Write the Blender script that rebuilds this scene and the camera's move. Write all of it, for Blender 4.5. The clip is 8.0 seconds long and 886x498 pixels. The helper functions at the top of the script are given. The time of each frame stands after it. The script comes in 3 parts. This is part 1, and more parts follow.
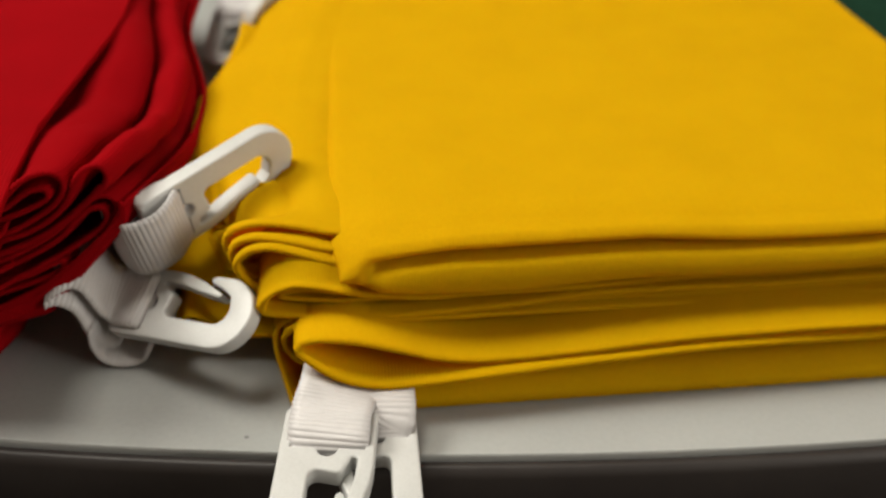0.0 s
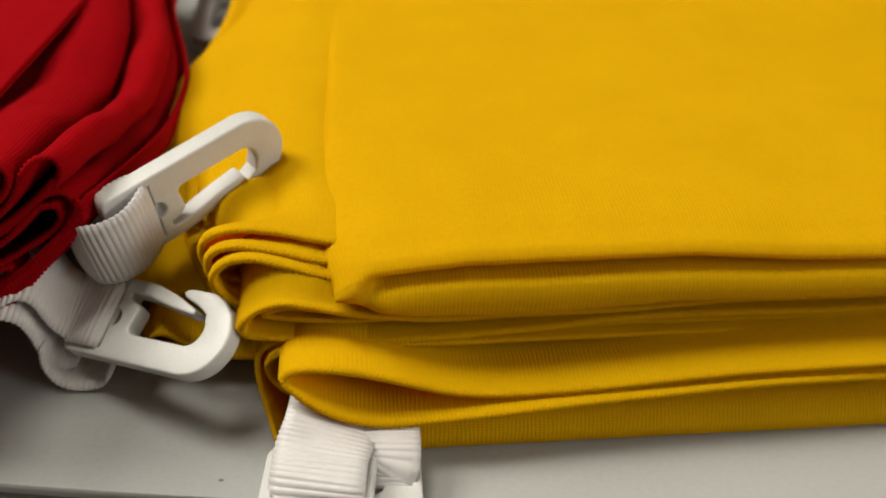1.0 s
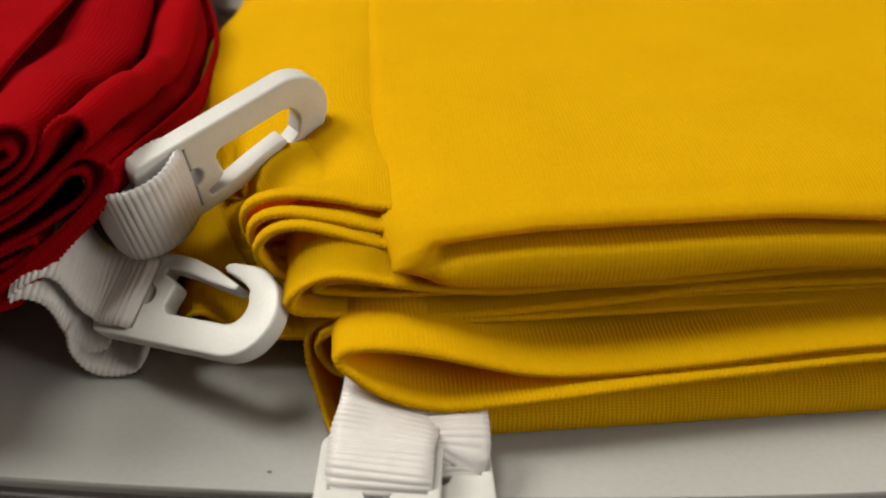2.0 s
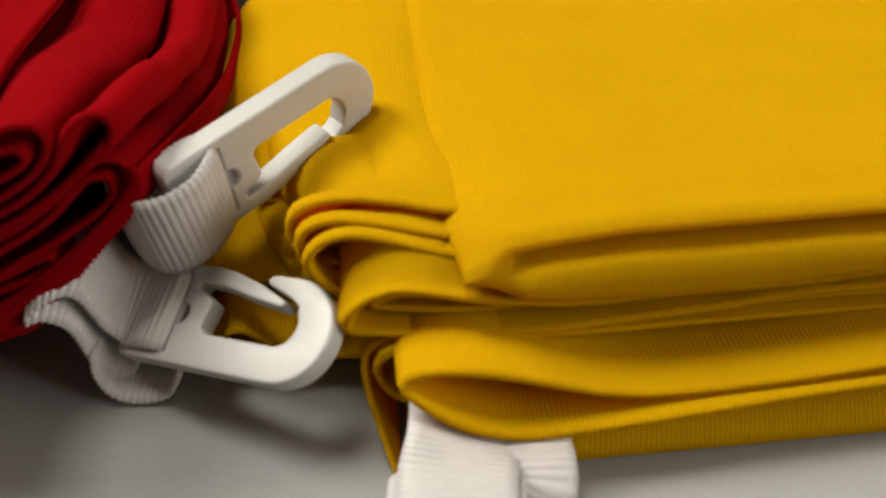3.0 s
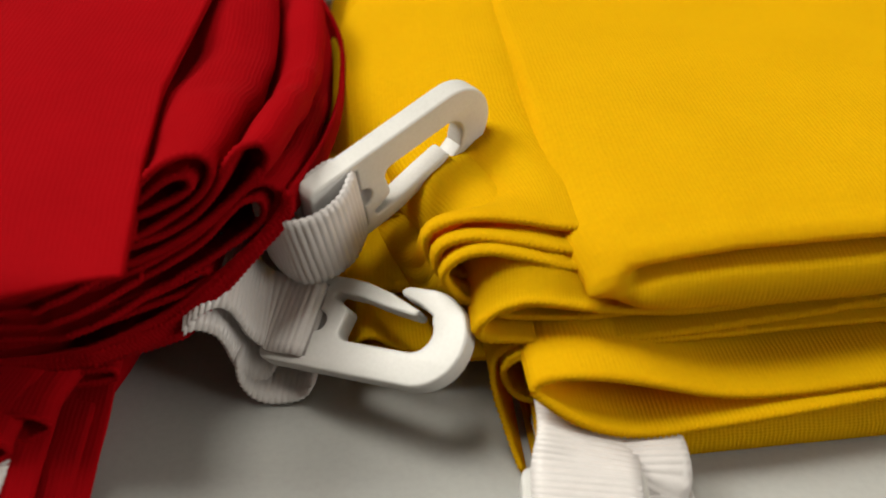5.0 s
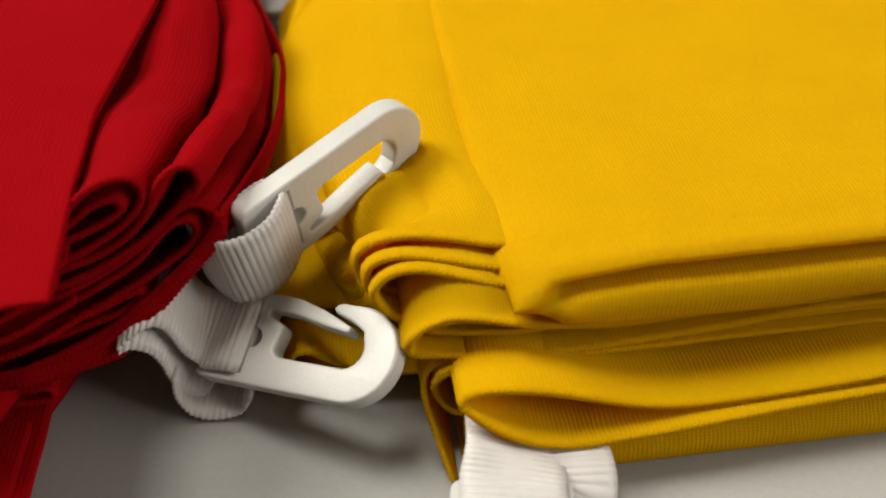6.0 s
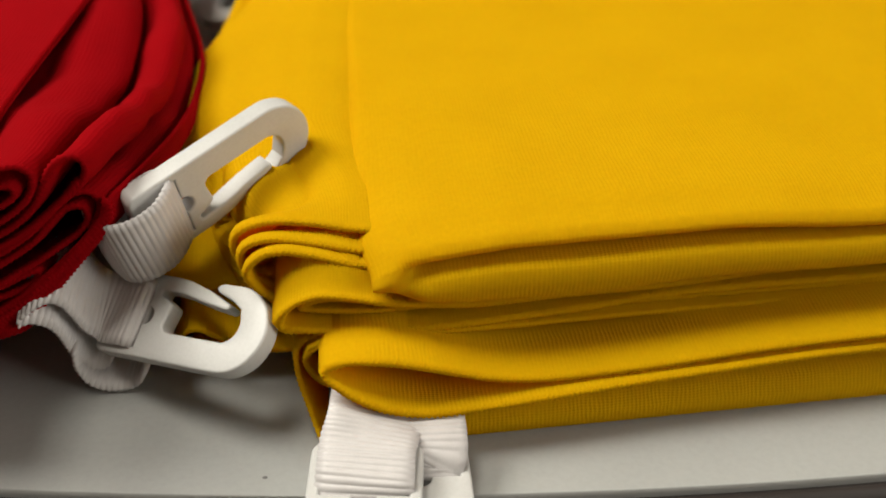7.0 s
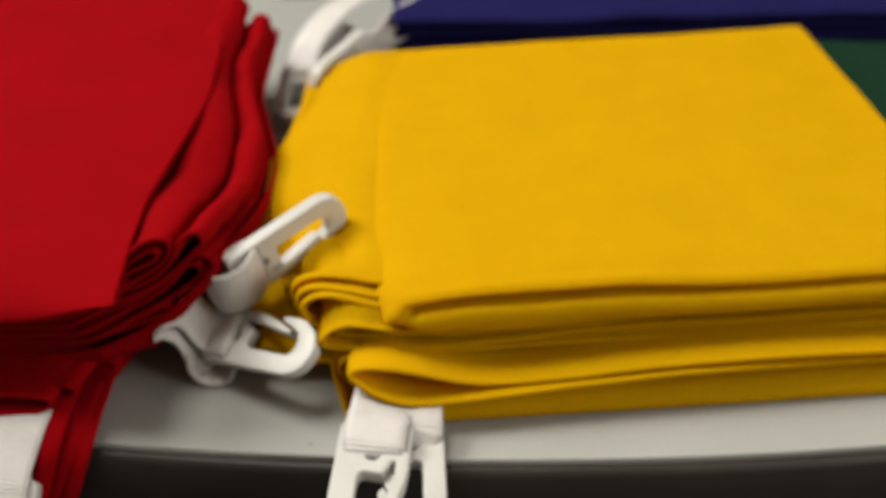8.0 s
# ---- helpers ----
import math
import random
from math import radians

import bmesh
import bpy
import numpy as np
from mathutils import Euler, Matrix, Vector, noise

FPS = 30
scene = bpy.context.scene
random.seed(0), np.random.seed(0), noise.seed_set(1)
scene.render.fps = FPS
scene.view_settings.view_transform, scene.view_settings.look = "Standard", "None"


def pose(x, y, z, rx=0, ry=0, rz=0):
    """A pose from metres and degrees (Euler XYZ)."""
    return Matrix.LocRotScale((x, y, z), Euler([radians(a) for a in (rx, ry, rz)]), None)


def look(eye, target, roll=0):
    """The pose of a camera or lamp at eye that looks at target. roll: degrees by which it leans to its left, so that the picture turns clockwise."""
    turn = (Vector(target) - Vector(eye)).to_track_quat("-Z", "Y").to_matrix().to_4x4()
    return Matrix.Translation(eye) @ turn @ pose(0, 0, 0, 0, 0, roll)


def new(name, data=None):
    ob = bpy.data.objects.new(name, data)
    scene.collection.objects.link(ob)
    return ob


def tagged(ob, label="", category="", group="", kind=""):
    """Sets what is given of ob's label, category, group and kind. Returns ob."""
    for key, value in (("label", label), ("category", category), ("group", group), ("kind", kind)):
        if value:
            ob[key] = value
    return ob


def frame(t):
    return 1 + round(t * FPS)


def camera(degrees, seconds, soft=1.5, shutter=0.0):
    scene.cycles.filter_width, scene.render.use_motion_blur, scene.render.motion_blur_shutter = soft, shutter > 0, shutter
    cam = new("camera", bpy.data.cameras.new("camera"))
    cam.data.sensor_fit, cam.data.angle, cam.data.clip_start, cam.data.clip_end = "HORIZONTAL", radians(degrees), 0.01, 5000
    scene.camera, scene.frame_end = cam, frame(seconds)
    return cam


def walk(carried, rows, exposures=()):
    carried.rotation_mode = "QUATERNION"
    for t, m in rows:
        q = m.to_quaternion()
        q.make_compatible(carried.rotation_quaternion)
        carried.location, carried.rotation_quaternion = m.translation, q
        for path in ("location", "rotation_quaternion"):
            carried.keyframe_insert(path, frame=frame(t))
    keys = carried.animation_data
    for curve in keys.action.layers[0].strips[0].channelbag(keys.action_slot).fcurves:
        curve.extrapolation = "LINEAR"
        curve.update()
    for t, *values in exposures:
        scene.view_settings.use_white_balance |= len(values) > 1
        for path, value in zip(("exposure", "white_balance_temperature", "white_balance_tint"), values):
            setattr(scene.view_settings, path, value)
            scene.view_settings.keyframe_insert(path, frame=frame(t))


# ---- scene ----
# Folded cloth flags with plastic clips on a round grey table; a camera glides close over them.

# ---- camera ----
cam = camera(45.0, 8.0, 1.8, 0.0)
cam.data.dof.use_dof = True
cam.data.dof.focus_distance = 0.199
cam.data.dof.aperture_fstop = 15.0

PATH = [
    (0, (-0.00137, -0.19126, 0.16646), (0.01971, -0.02428, 0.05843), 3.86),
    (0.5, (0.00061, -0.17567, 0.15684), (0.02159, -0.01037, 0.04623), 5.30),
    (1, (-0.00056, -0.15757, 0.15130), (0.02082, 0.00788, 0.04098), 5.27),
    (1.5, (-0.00477, -0.15384, 0.14368), (0.01397, 0.01193, 0.03337), 4.40),
    (3, (-0.01884, -0.12153, 0.12674), (0.00240, 0.04077, 0.01182), 3.35),
    (3.5, (-0.02962, -0.12340, 0.12907), (-0.01042, 0.03818, 0.01278), 2.92),
    (4, (-0.03688, -0.12513, 0.12898), (-0.01765, 0.03560, 0.01153), 2.94),
    (4.5, (-0.03992, -0.12925, 0.13273), (-0.02043, 0.03219, 0.01630), 3.05),
    (5.8, (-0.03901, -0.12845, 0.14393), (-0.01517, 0.03044, 0.02482), 3.24),
    (6, (-0.03246, -0.13066, 0.14397), (-0.00763, 0.02914, 0.02630), 3.33),
    (6.5, (-0.01824, -0.13703, 0.14629), (0.00682, 0.02403, 0.03041), 3.17),
    (7, (-0.00553, -0.15031, 0.15105), (0.01433, 0.01139, 0.03504), 2.59),
    (7.5, (0.00586, -0.18488, 0.17814), (0.01764, -0.02157, 0.06329), 3.28),
    (8, (0.00421, -0.23474, 0.21439), (0.01323, -0.06821, 0.10401), 1.50),
]
walk(cam, [(t, look(eye, target, roll)) for t, eye, target, roll in PATH],
     [(0, 0.0), (1.5, -0.02), (3, -0.04), (3.5, 0.02), (4.5, 0.1), (6, 0.1), (6.5, 0.06), (8, 0.04)])

# ---- light ----
world = bpy.data.worlds.new("room_air")
world.use_nodes = True
world.node_tree.nodes["Background"].inputs[0].default_value = (0.95, 0.97, 1.0, 1)
world.node_tree.nodes["Background"].inputs[1].default_value = 0.012
scene.world = world


def area_lamp(name, eye, target, sx, sy, watts, colour):
    data = bpy.data.lights.new(name, "AREA")
    data.shape, data.size, data.size_y, data.energy, data.color = "RECTANGLE", sx, sy, watts, colour
    lamp = new(name, data)
    lamp.matrix_world = look(eye, target)
    return lamp


area_lamp("ceiling_lamp", (-0.4, 0.06, 1.5), (0.0, 0.05, 0.0), 0.46, 0.36, 11.5, (1.0, 0.94, 0.82))
area_lamp("ceiling_lamp", (-1.25, 0.35, 1.6), (0.0, 0.08, 0.0), 1.0, 0.9, 55, (1.0, 0.95, 0.84))
# Added fill from the front right, no known source: brightens fold fronts and red loops.
area_lamp("side_fill", (2.15, -0.87, 0.83), (0.0, 0.03, 0.0), 1.4, 0.85, 30, (1.0, 0.94, 0.84))


# ---- materials ----
def material(name, rough, metal=0.0):
    m = bpy.data.materials.new(name)
    m.use_nodes = True
    nt = m.node_tree
    b = nt.nodes["Principled BSDF"]
    b.inputs["Roughness"].default_value, b.inputs["Metallic"].default_value = rough, metal
    return m, nt, b


def add(nt, kind, **given):
    n = nt.nodes.new(kind)
    for k, v in given.items():
        if k in n.inputs:
            n.inputs[k].default_value = v
    return n


def maths(nt, op, a, b):
    n = nt.nodes.new("ShaderNodeMath")
    n.operation = op
    for i, v in enumerate((a, b)):
        if isinstance(v, (int, float)):
            n.inputs[i].default_value = v
        else:
            nt.links.new(v, n.inputs[i])
    return n.outputs[0]


def blotch(nt, coords, scale, low, high, dark, light, base=None):
    """A noise from coords ramped between two colours, or multiplied on base."""
    n = add(nt, "ShaderNodeTexNoise", Scale=scale, Detail=4.0, Roughness=0.6)
    nt.links.new(coords, n.inputs["Vector"])
    r = nt.nodes.new("ShaderNodeValToRGB")
    r.color_ramp.elements[0].position, r.color_ramp.elements[1].position = low, high
    r.color_ramp.elements[0].color, r.color_ramp.elements[1].color = (*dark, 1), (*light, 1)
    nt.links.new(n.outputs["Fac"], r.inputs["Fac"])
    if base is None:
        return r.outputs["Color"]
    mix = nt.nodes.new("ShaderNodeMix")
    mix.data_type, mix.blend_type = "RGBA", "MULTIPLY"
    mix.inputs["Factor"].default_value = 1.0
    nt.links.new(base, mix.inputs[6])
    nt.links.new(r.outputs["Color"], mix.inputs[7])
    return mix.outputs[2]


def cloth_material(name, dark, light, gloss, through_light=0.36, pitch=0.00085, depth=0.00008):
    """Ribbed woven bunting: ribs along the cloth's depth, finer threads across, both on its own UV in metres."""
    m, nt, b = material(name, 0.85)
    uv = nt.nodes.new("ShaderNodeTexCoord").outputs["UV"]
    col = blotch(nt, uv, 45, 0.3, 0.7, dark, light)
    col = blotch(nt, uv, 900, 0.3, 0.75, (0.9, 0.9, 0.9), (1.0, 1.0, 1.0), col)
    nt.links.new(col, b.inputs["Base Color"])
    sep = nt.nodes.new("ShaderNodeSeparateXYZ")
    nt.links.new(uv, sep.inputs[0])
    wob = add(nt, "ShaderNodeTexNoise", Scale=160.0, Detail=2.0)
    nt.links.new(uv, wob.inputs["Vector"])
    shift = maths(nt, "MULTIPLY", wob.outputs["Fac"], 0.0012)
    rib = maths(nt, "SINE", maths(nt, "MULTIPLY", maths(nt, "ADD", sep.outputs[0], shift), 2 * math.pi / pitch), 0.0)
    thread = maths(nt, "SINE", maths(nt, "MULTIPLY", maths(nt, "ADD", sep.outputs[1], shift), 2 * math.pi / (pitch * 0.62)), 0.0)
    fuzz = add(nt, "ShaderNodeTexNoise", Scale=3500.0, Detail=2.0)
    nt.links.new(uv, fuzz.inputs["Vector"])
    height = maths(nt, "ADD", maths(nt, "MULTIPLY", rib, 0.5), maths(nt, "MULTIPLY", thread, 0.22))
    height = maths(nt, "ADD", height, maths(nt, "MULTIPLY", fuzz.outputs["Fac"], 0.5))
    bump = add(nt, "ShaderNodeBump", Strength=0.6, Distance=depth)
    nt.links.new(height, bump.inputs["Height"])
    nt.links.new(bump.outputs[0], b.inputs["Normal"])
    b.inputs["Specular IOR Level"].default_value = gloss
    glow = nt.nodes.new("ShaderNodeBsdfTranslucent")
    glow.inputs["Color"].default_value = (light[0] * 0.95, light[1] * 0.48, light[2] * 0.6, 1)
    nt.links.new(bump.outputs[0], glow.inputs["Normal"])
    mix = nt.nodes.new("ShaderNodeMixShader")
    mix.inputs[0].default_value = through_light
    nt.links.new(b.outputs[0], mix.inputs[1])
    nt.links.new(glow.outputs[0], mix.inputs[2])
    nt.links.new(mix.outputs[0], nt.nodes["Material Output"].inputs["Surface"])
    return m


def plain_material(name, dark, light, rough, scale, fine, bumps, metal=0.0, spec=0.5):
    m, nt, b = material(name, rough, metal)
    pos = nt.nodes.new("ShaderNodeTexCoord").outputs["Object"]
    col = blotch(nt, pos, scale, 0.3, 0.7, dark, light)
    col = blotch(nt, pos, fine, 0.25, 0.6, (0.93, 0.93, 0.93), (1, 1, 1), col)
    nt.links.new(col, b.inputs["Base Color"])
    n = add(nt, "ShaderNodeTexNoise", Scale=fine, Detail=3.0)
    nt.links.new(pos, n.inputs["Vector"])
    bump = add(nt, "ShaderNodeBump", Strength=0.3, Distance=bumps)
    nt.links.new(n.outputs["Fac"], bump.inputs["Height"])
    nt.links.new(bump.outputs[0], b.inputs["Normal"])
    b.inputs["Specular IOR Level"].default_value = spec
    return m


YELLOW = cloth_material("yellow_cloth", (0.79, 0.488, 0.0015), (0.85, 0.532, 0.002), 0.05, 0.42)
RED = cloth_material("red_cloth", (0.42, 0.0018, 0.006), (0.49, 0.0025, 0.008), 0.06, 0.5)
BLUE = cloth_material("blue_cloth", (0.009, 0.008, 0.07), (0.012, 0.011, 0.09), 0.1, 0.12)
GREEN = cloth_material("green_cloth", (0.006, 0.028, 0.015), (0.008, 0.038, 0.02), 0.1, 0.12)
WHITE = plain_material("white_plastic", (0.5, 0.505, 0.495), (0.55, 0.555, 0.545), 0.4, 60, 1500, 0.00006)
WEBBING = plain_material("white_webbing", (0.5, 0.485, 0.485), (0.58, 0.565, 0.565), 0.32, 150, 4000, 0.00012)
LAMINATE = plain_material("grey_laminate", (0.335, 0.345, 0.337), (0.375, 0.386, 0.377), 0.38, 9, 700, 0.00002)
RUBBER = plain_material("dark_edge_band", (0.02, 0.016, 0.015), (0.028, 0.023, 0.021), 0.5, 30, 900, 0.00005)
STEEL = plain_material("dark_steel", (0.05, 0.05, 0.05), (0.08, 0.08, 0.08), 0.4, 8, 200, 0.0001, 1.0)
# Colour of the unseen walls, picked to tint bounced light warm and keep it low.
PAINT = plain_material("wall_paint", (0.38, 0.30, 0.22), (0.43, 0.34, 0.26), 0.8, 1.5, 60, 0.0005)
CEILING = plain_material("ceiling_paint", (0.56, 0.53, 0.48), (0.62, 0.59, 0.54), 0.85, 1.5, 60, 0.0005)
CARPET = plain_material("dark_carpet", (0.035, 0.03, 0.028), (0.06, 0.052, 0.048), 0.95, 4, 400, 0.002)
MARK = plain_material("pencil_mark", (0.12, 0.12, 0.12), (0.2, 0.2, 0.2), 0.7, 900, 3000, 0.00002)


# ---- mesh helpers ----
MM = 0.001


def mesh_object(name, verts, faces, mat, parent=None, label="", uv=None, smooth=True):
    me = bpy.data.meshes.new(name)
    me.from_pydata([tuple(v) for v in verts], [], faces)
    me.materials.append(mat)
    if uv is not None:
        layer = me.uv_layers.new(name="UVMap")
        ids = np.empty(len(me.loops), dtype=np.int32)
        me.loops.foreach_get("vertex_index", ids)
        layer.data.foreach_set("uv", np.asarray(uv, dtype=np.float32)[ids].ravel())
    if smooth:
        me.polygons.foreach_set("use_smooth", [True] * len(me.polygons))
    me.update()
    ob = new(name, me)
    if parent is not None:
        ob.parent = parent
    if label:
        tagged(ob, label)
    return ob


def part(name, bm, mat, parent, label=""):
    """Links a bmesh as one mesh object under a thing."""
    me = bpy.data.meshes.new(name)
    bm.to_mesh(me)
    bm.free()
    me.materials.append(mat)
    ob = new(name, me)
    ob.parent = parent
    if label:
        tagged(ob, label)
    return ob


def thing(name, label, category, group=""):
    return tagged(new(name), label, category, group)


def spline(points, n):
    """n points evenly along a Catmull-Rom curve through the given ones."""
    p = np.asarray(points, float)
    p = np.vstack([2 * p[0] - p[1], p, 2 * p[-1] - p[-2]])
    out = []
    for i in range(1, len(p) - 2):
        t = np.linspace(0, 1, 24, endpoint=False)[:, None]
        a, b, c, d = p[i - 1], p[i], p[i + 1], p[i + 2]
        out.append(0.5 * (2 * b + (c - a) * t + (2 * a - 5 * b + 4 * c - d) * t**2 + (3 * b - a - 3 * c + d) * t**3))
    out = np.vstack(out + [p[-2:-1]])
    s = np.r_[0, np.cumsum(np.linalg.norm(np.diff(out, axis=0), axis=1))]
    want = np.linspace(0, s[-1], n)
    return np.stack([np.interp(want, s, out[:, k]) for k in range(out.shape[1])], 1)


def bends(points, per):
    """A Catmull-Rom curve with as many points in each of its short bends as in its long runs."""
    p = np.asarray(points, float)
    p = np.vstack([2 * p[0] - p[1], p, 2 * p[-1] - p[-2]])
    out = []
    for a, b, c, d in zip(p, p[1:], p[2:], p[3:]):
        t = np.linspace(0, 1, per, endpoint=False)[:, None]
        k = min(1.0, np.linalg.norm(c - a) / (2.2 * np.linalg.norm(c - b))), min(1.0, np.linalg.norm(d - b) / (2.2 * np.linalg.norm(c - b)))
        long = np.linalg.norm(c - b)
        m0 = (c - a) / np.linalg.norm(c - a) * long * k[0]
        m1 = (d - b) / np.linalg.norm(d - b) * long * k[1]
        out.append((2 * t**3 - 3 * t**2 + 1) * b + (t**3 - 2 * t**2 + t) * m0 + (3 * t**2 - 2 * t**3) * c + (t**3 - t**2) * m1)
    return np.vstack(out + [p[-2:-1]])


def smooth(t):
    t = np.clip(t, 0, 1)
    return t * t * (3 - 2 * t)


def ripple(g, amount, size, seed):
    """Soft uneven swells of cloth, in metres, added to a grid of points."""
    flat = g.reshape(-1, 3)
    off = np.array([noise.noise(Vector((q[0] / size + seed, q[1] / size, q[2] / size * 0.6))) for q in flat])
    flat = flat.copy()
    flat[:, 2] += amount * off
    return flat.reshape(g.shape)


def sheet(name, g, thick, mat, parent, label=""):
    """A closed sheet of cloth of that thickness, with a rounded rim, round a grid of points."""
    n, m = g.shape[:2]
    du, dv = np.gradient(g, axis=0), np.gradient(g, axis=1)
    nor = np.cross(du, dv)
    nor /= np.linalg.norm(nor, axis=2, keepdims=True) + 1e-12
    top, low = g + nor * thick / 2, g - nor * thick / 2
    su = np.r_[0, np.cumsum(np.linalg.norm(np.diff(g[:, m // 2], axis=0), axis=1))]
    sv = np.r_[0, np.cumsum(np.linalg.norm(np.diff(g[n // 2], axis=0), axis=1))]
    uv = np.stack(np.meshgrid(su, sv, indexing="ij"), 2).reshape(-1, 2)
    ids = np.arange(n * m).reshape(n, m)
    a, b, c, d = ids[:-1, :-1], ids[1:, :-1], ids[1:, 1:], ids[:-1, 1:]
    quads = np.stack([a, b, c, d], 2).reshape(-1, 4)
    faces = quads.tolist() + (quads[:, ::-1] + n * m).tolist()
    rim = np.r_[ids[:-1, 0], ids[-1, :-1], ids[:0:-1, -1], ids[0, :0:-1]]
    flat = g.reshape(-1, 3)
    inner = np.clip(np.stack(np.unravel_index(rim, (n, m)), 1), [1, 1], [n - 2, m - 2])
    out = flat[rim] - g[inner[:, 0], inner[:, 1]]
    out /= np.linalg.norm(out, axis=1, keepdims=True) + 1e-12
    mid = flat[rim] + out * thick * 0.45
    base = 2 * n * m
    k = len(rim)
    for i in range(k):
        j = (i + 1) % k
        faces.append([int(rim[j]), int(rim[i]), base + i, base + j])
        faces.append([base + j, base + i, int(rim[i]) + n * m, int(rim[j]) + n * m])
    verts = np.vstack([top.reshape(-1, 3), low.reshape(-1, 3), mid])
    return mesh_object(name, verts, faces, mat, parent, label, np.vstack([uv, uv, uv[rim]]))


def swept(front, back, n=150, m=44, amount=0.0, size=0.03, seed=0.0, side=None, ease=1.0, dip=None):
    """A grid from a front curve (x, y, z in mm) drawn back to y = back. side(v, x): a shift in x on the way."""
    c = spline(front, n) * MM
    g = np.empty((n, m, 3))
    for j in range(m):
        v = (j / (m - 1)) ** 1.6
        y = c[:, 1] + (back * MM - c[:, 1]) * v
        x = c[:, 0] + (side(v, c[:, 0] / MM) * MM if side else 0)
        z = c[:, 2] * (1 + (ease - 1) * v) - (dip(v, c[:, 0] / MM, c[:, 2] / MM) * MM if dip else 0)
        g[:, j] = np.stack([x, y, z], 1)
    return ripple(g, amount, size, seed) if amount else g


def cord(name, curve, radius, pitch, mat, parent, label=""):
    """The overcast seam along a cut edge: a thin cord with a bead for every stitch."""
    length = np.linalg.norm(np.diff(curve, axis=0), axis=1).sum()
    n = int(length / pitch * 6)
    c = spline(curve[::3], n)
    t = np.gradient(c, axis=0)
    t /= np.linalg.norm(t, axis=1, keepdims=True)
    a = np.cross(t, (0.0, 1.0, 0.0))
    a /= np.linalg.norm(a, axis=1, keepdims=True) + 1e-9
    b = np.cross(t, a)
    s = np.linspace(0, length, n)
    verts = []
    for k in range(6):
        w = k * math.pi / 3
        r = radius * (0.93 + 0.22 * np.sin(2 * math.pi * s / pitch + 2 * w))
        verts.append(c + r[:, None] * (math.cos(w) * a + math.sin(w) * b))
    verts = np.stack(verts, 1).reshape(-1, 3)
    faces = [[i * 6 + k, i * 6 + (k + 1) % 6, i * 6 + 6 + (k + 1) % 6, i * 6 + 6 + k] for i in range(n - 1) for k in range(6)]
    uv = np.stack([np.repeat(s, 6), np.tile(np.arange(6) * radius, n)], 1)
    return mesh_object(name, verts, faces, mat, parent, label, uv)


def webbing(name, path, across, width, parent, label="", thick=0.9, pitch=1.2, shear=0.0):
    """Ribbed white tape along a path (mm), its width along the given directions."""
    path, across = np.asarray(path, float), np.asarray(across, float)
    full = spline(np.hstack([path, across]), 40)
    length = np.linalg.norm(np.diff(full[:, :3], axis=0), axis=1).sum()
    n = int(length / pitch * 7)
    full = spline(np.hstack([path, across]), n)
    c, w = full[:, :3], full[:, 3:]
    t = np.gradient(c, axis=0)
    t /= np.linalg.norm(t, axis=1, keepdims=True)
    w -= (1 - shear) * t * (w * t).sum(1, keepdims=True)
    w /= np.linalg.norm(w, axis=1, keepdims=True)
    nor = np.cross(t, w)
    nor /= np.linalg.norm(nor, axis=1, keepdims=True)
    s = np.linspace(0, length, n)
    rib = 0.3 * np.abs(np.sin(math.pi * s / pitch)) ** 0.7
    ring = []
    cols = 9
    for k in range(cols):
        q = k / (cols - 1) * 2 - 1
        fall = thick / 2 * (1 - 0.75 * abs(q) ** 8)
        edge = 0.12 * np.sin(2 * math.pi * s / pitch) * (abs(q) > 0.95) * np.sign(q)
        ring.append(c + w * (q * width / 2 + edge)[:, None] + nor * (fall + rib)[:, None])
    for k in range(cols - 1, -1, -1):
        q = k / (cols - 1) * 2 - 1
        fall = thick / 2 * (1 - 0.75 * abs(q) ** 8)
        ring.append(c + w * (q * width / 2) - nor * (fall + rib)[:, None])
    k = len(ring)
    verts = np.stack(ring, 1).reshape(-1, 3) * MM
    faces = [[i * k + j, i * k + (j + 1) % k, i * k + k + (j + 1) % k, i * k + k + j] for i in range(n - 1) for j in range(k)]
    faces += [list(range(k))[::-1], [(n - 1) * k + j for j in range(k)]]
    return mesh_object(name, verts, faces, WEBBING, parent, label)


# ---- clip ----
def arc(cx, cy, r, a0, a1, n=10):
    return [(cx + r * math.cos(radians(a)), cy + r * math.sin(radians(a))) for a in np.linspace(a0, a1, n)]


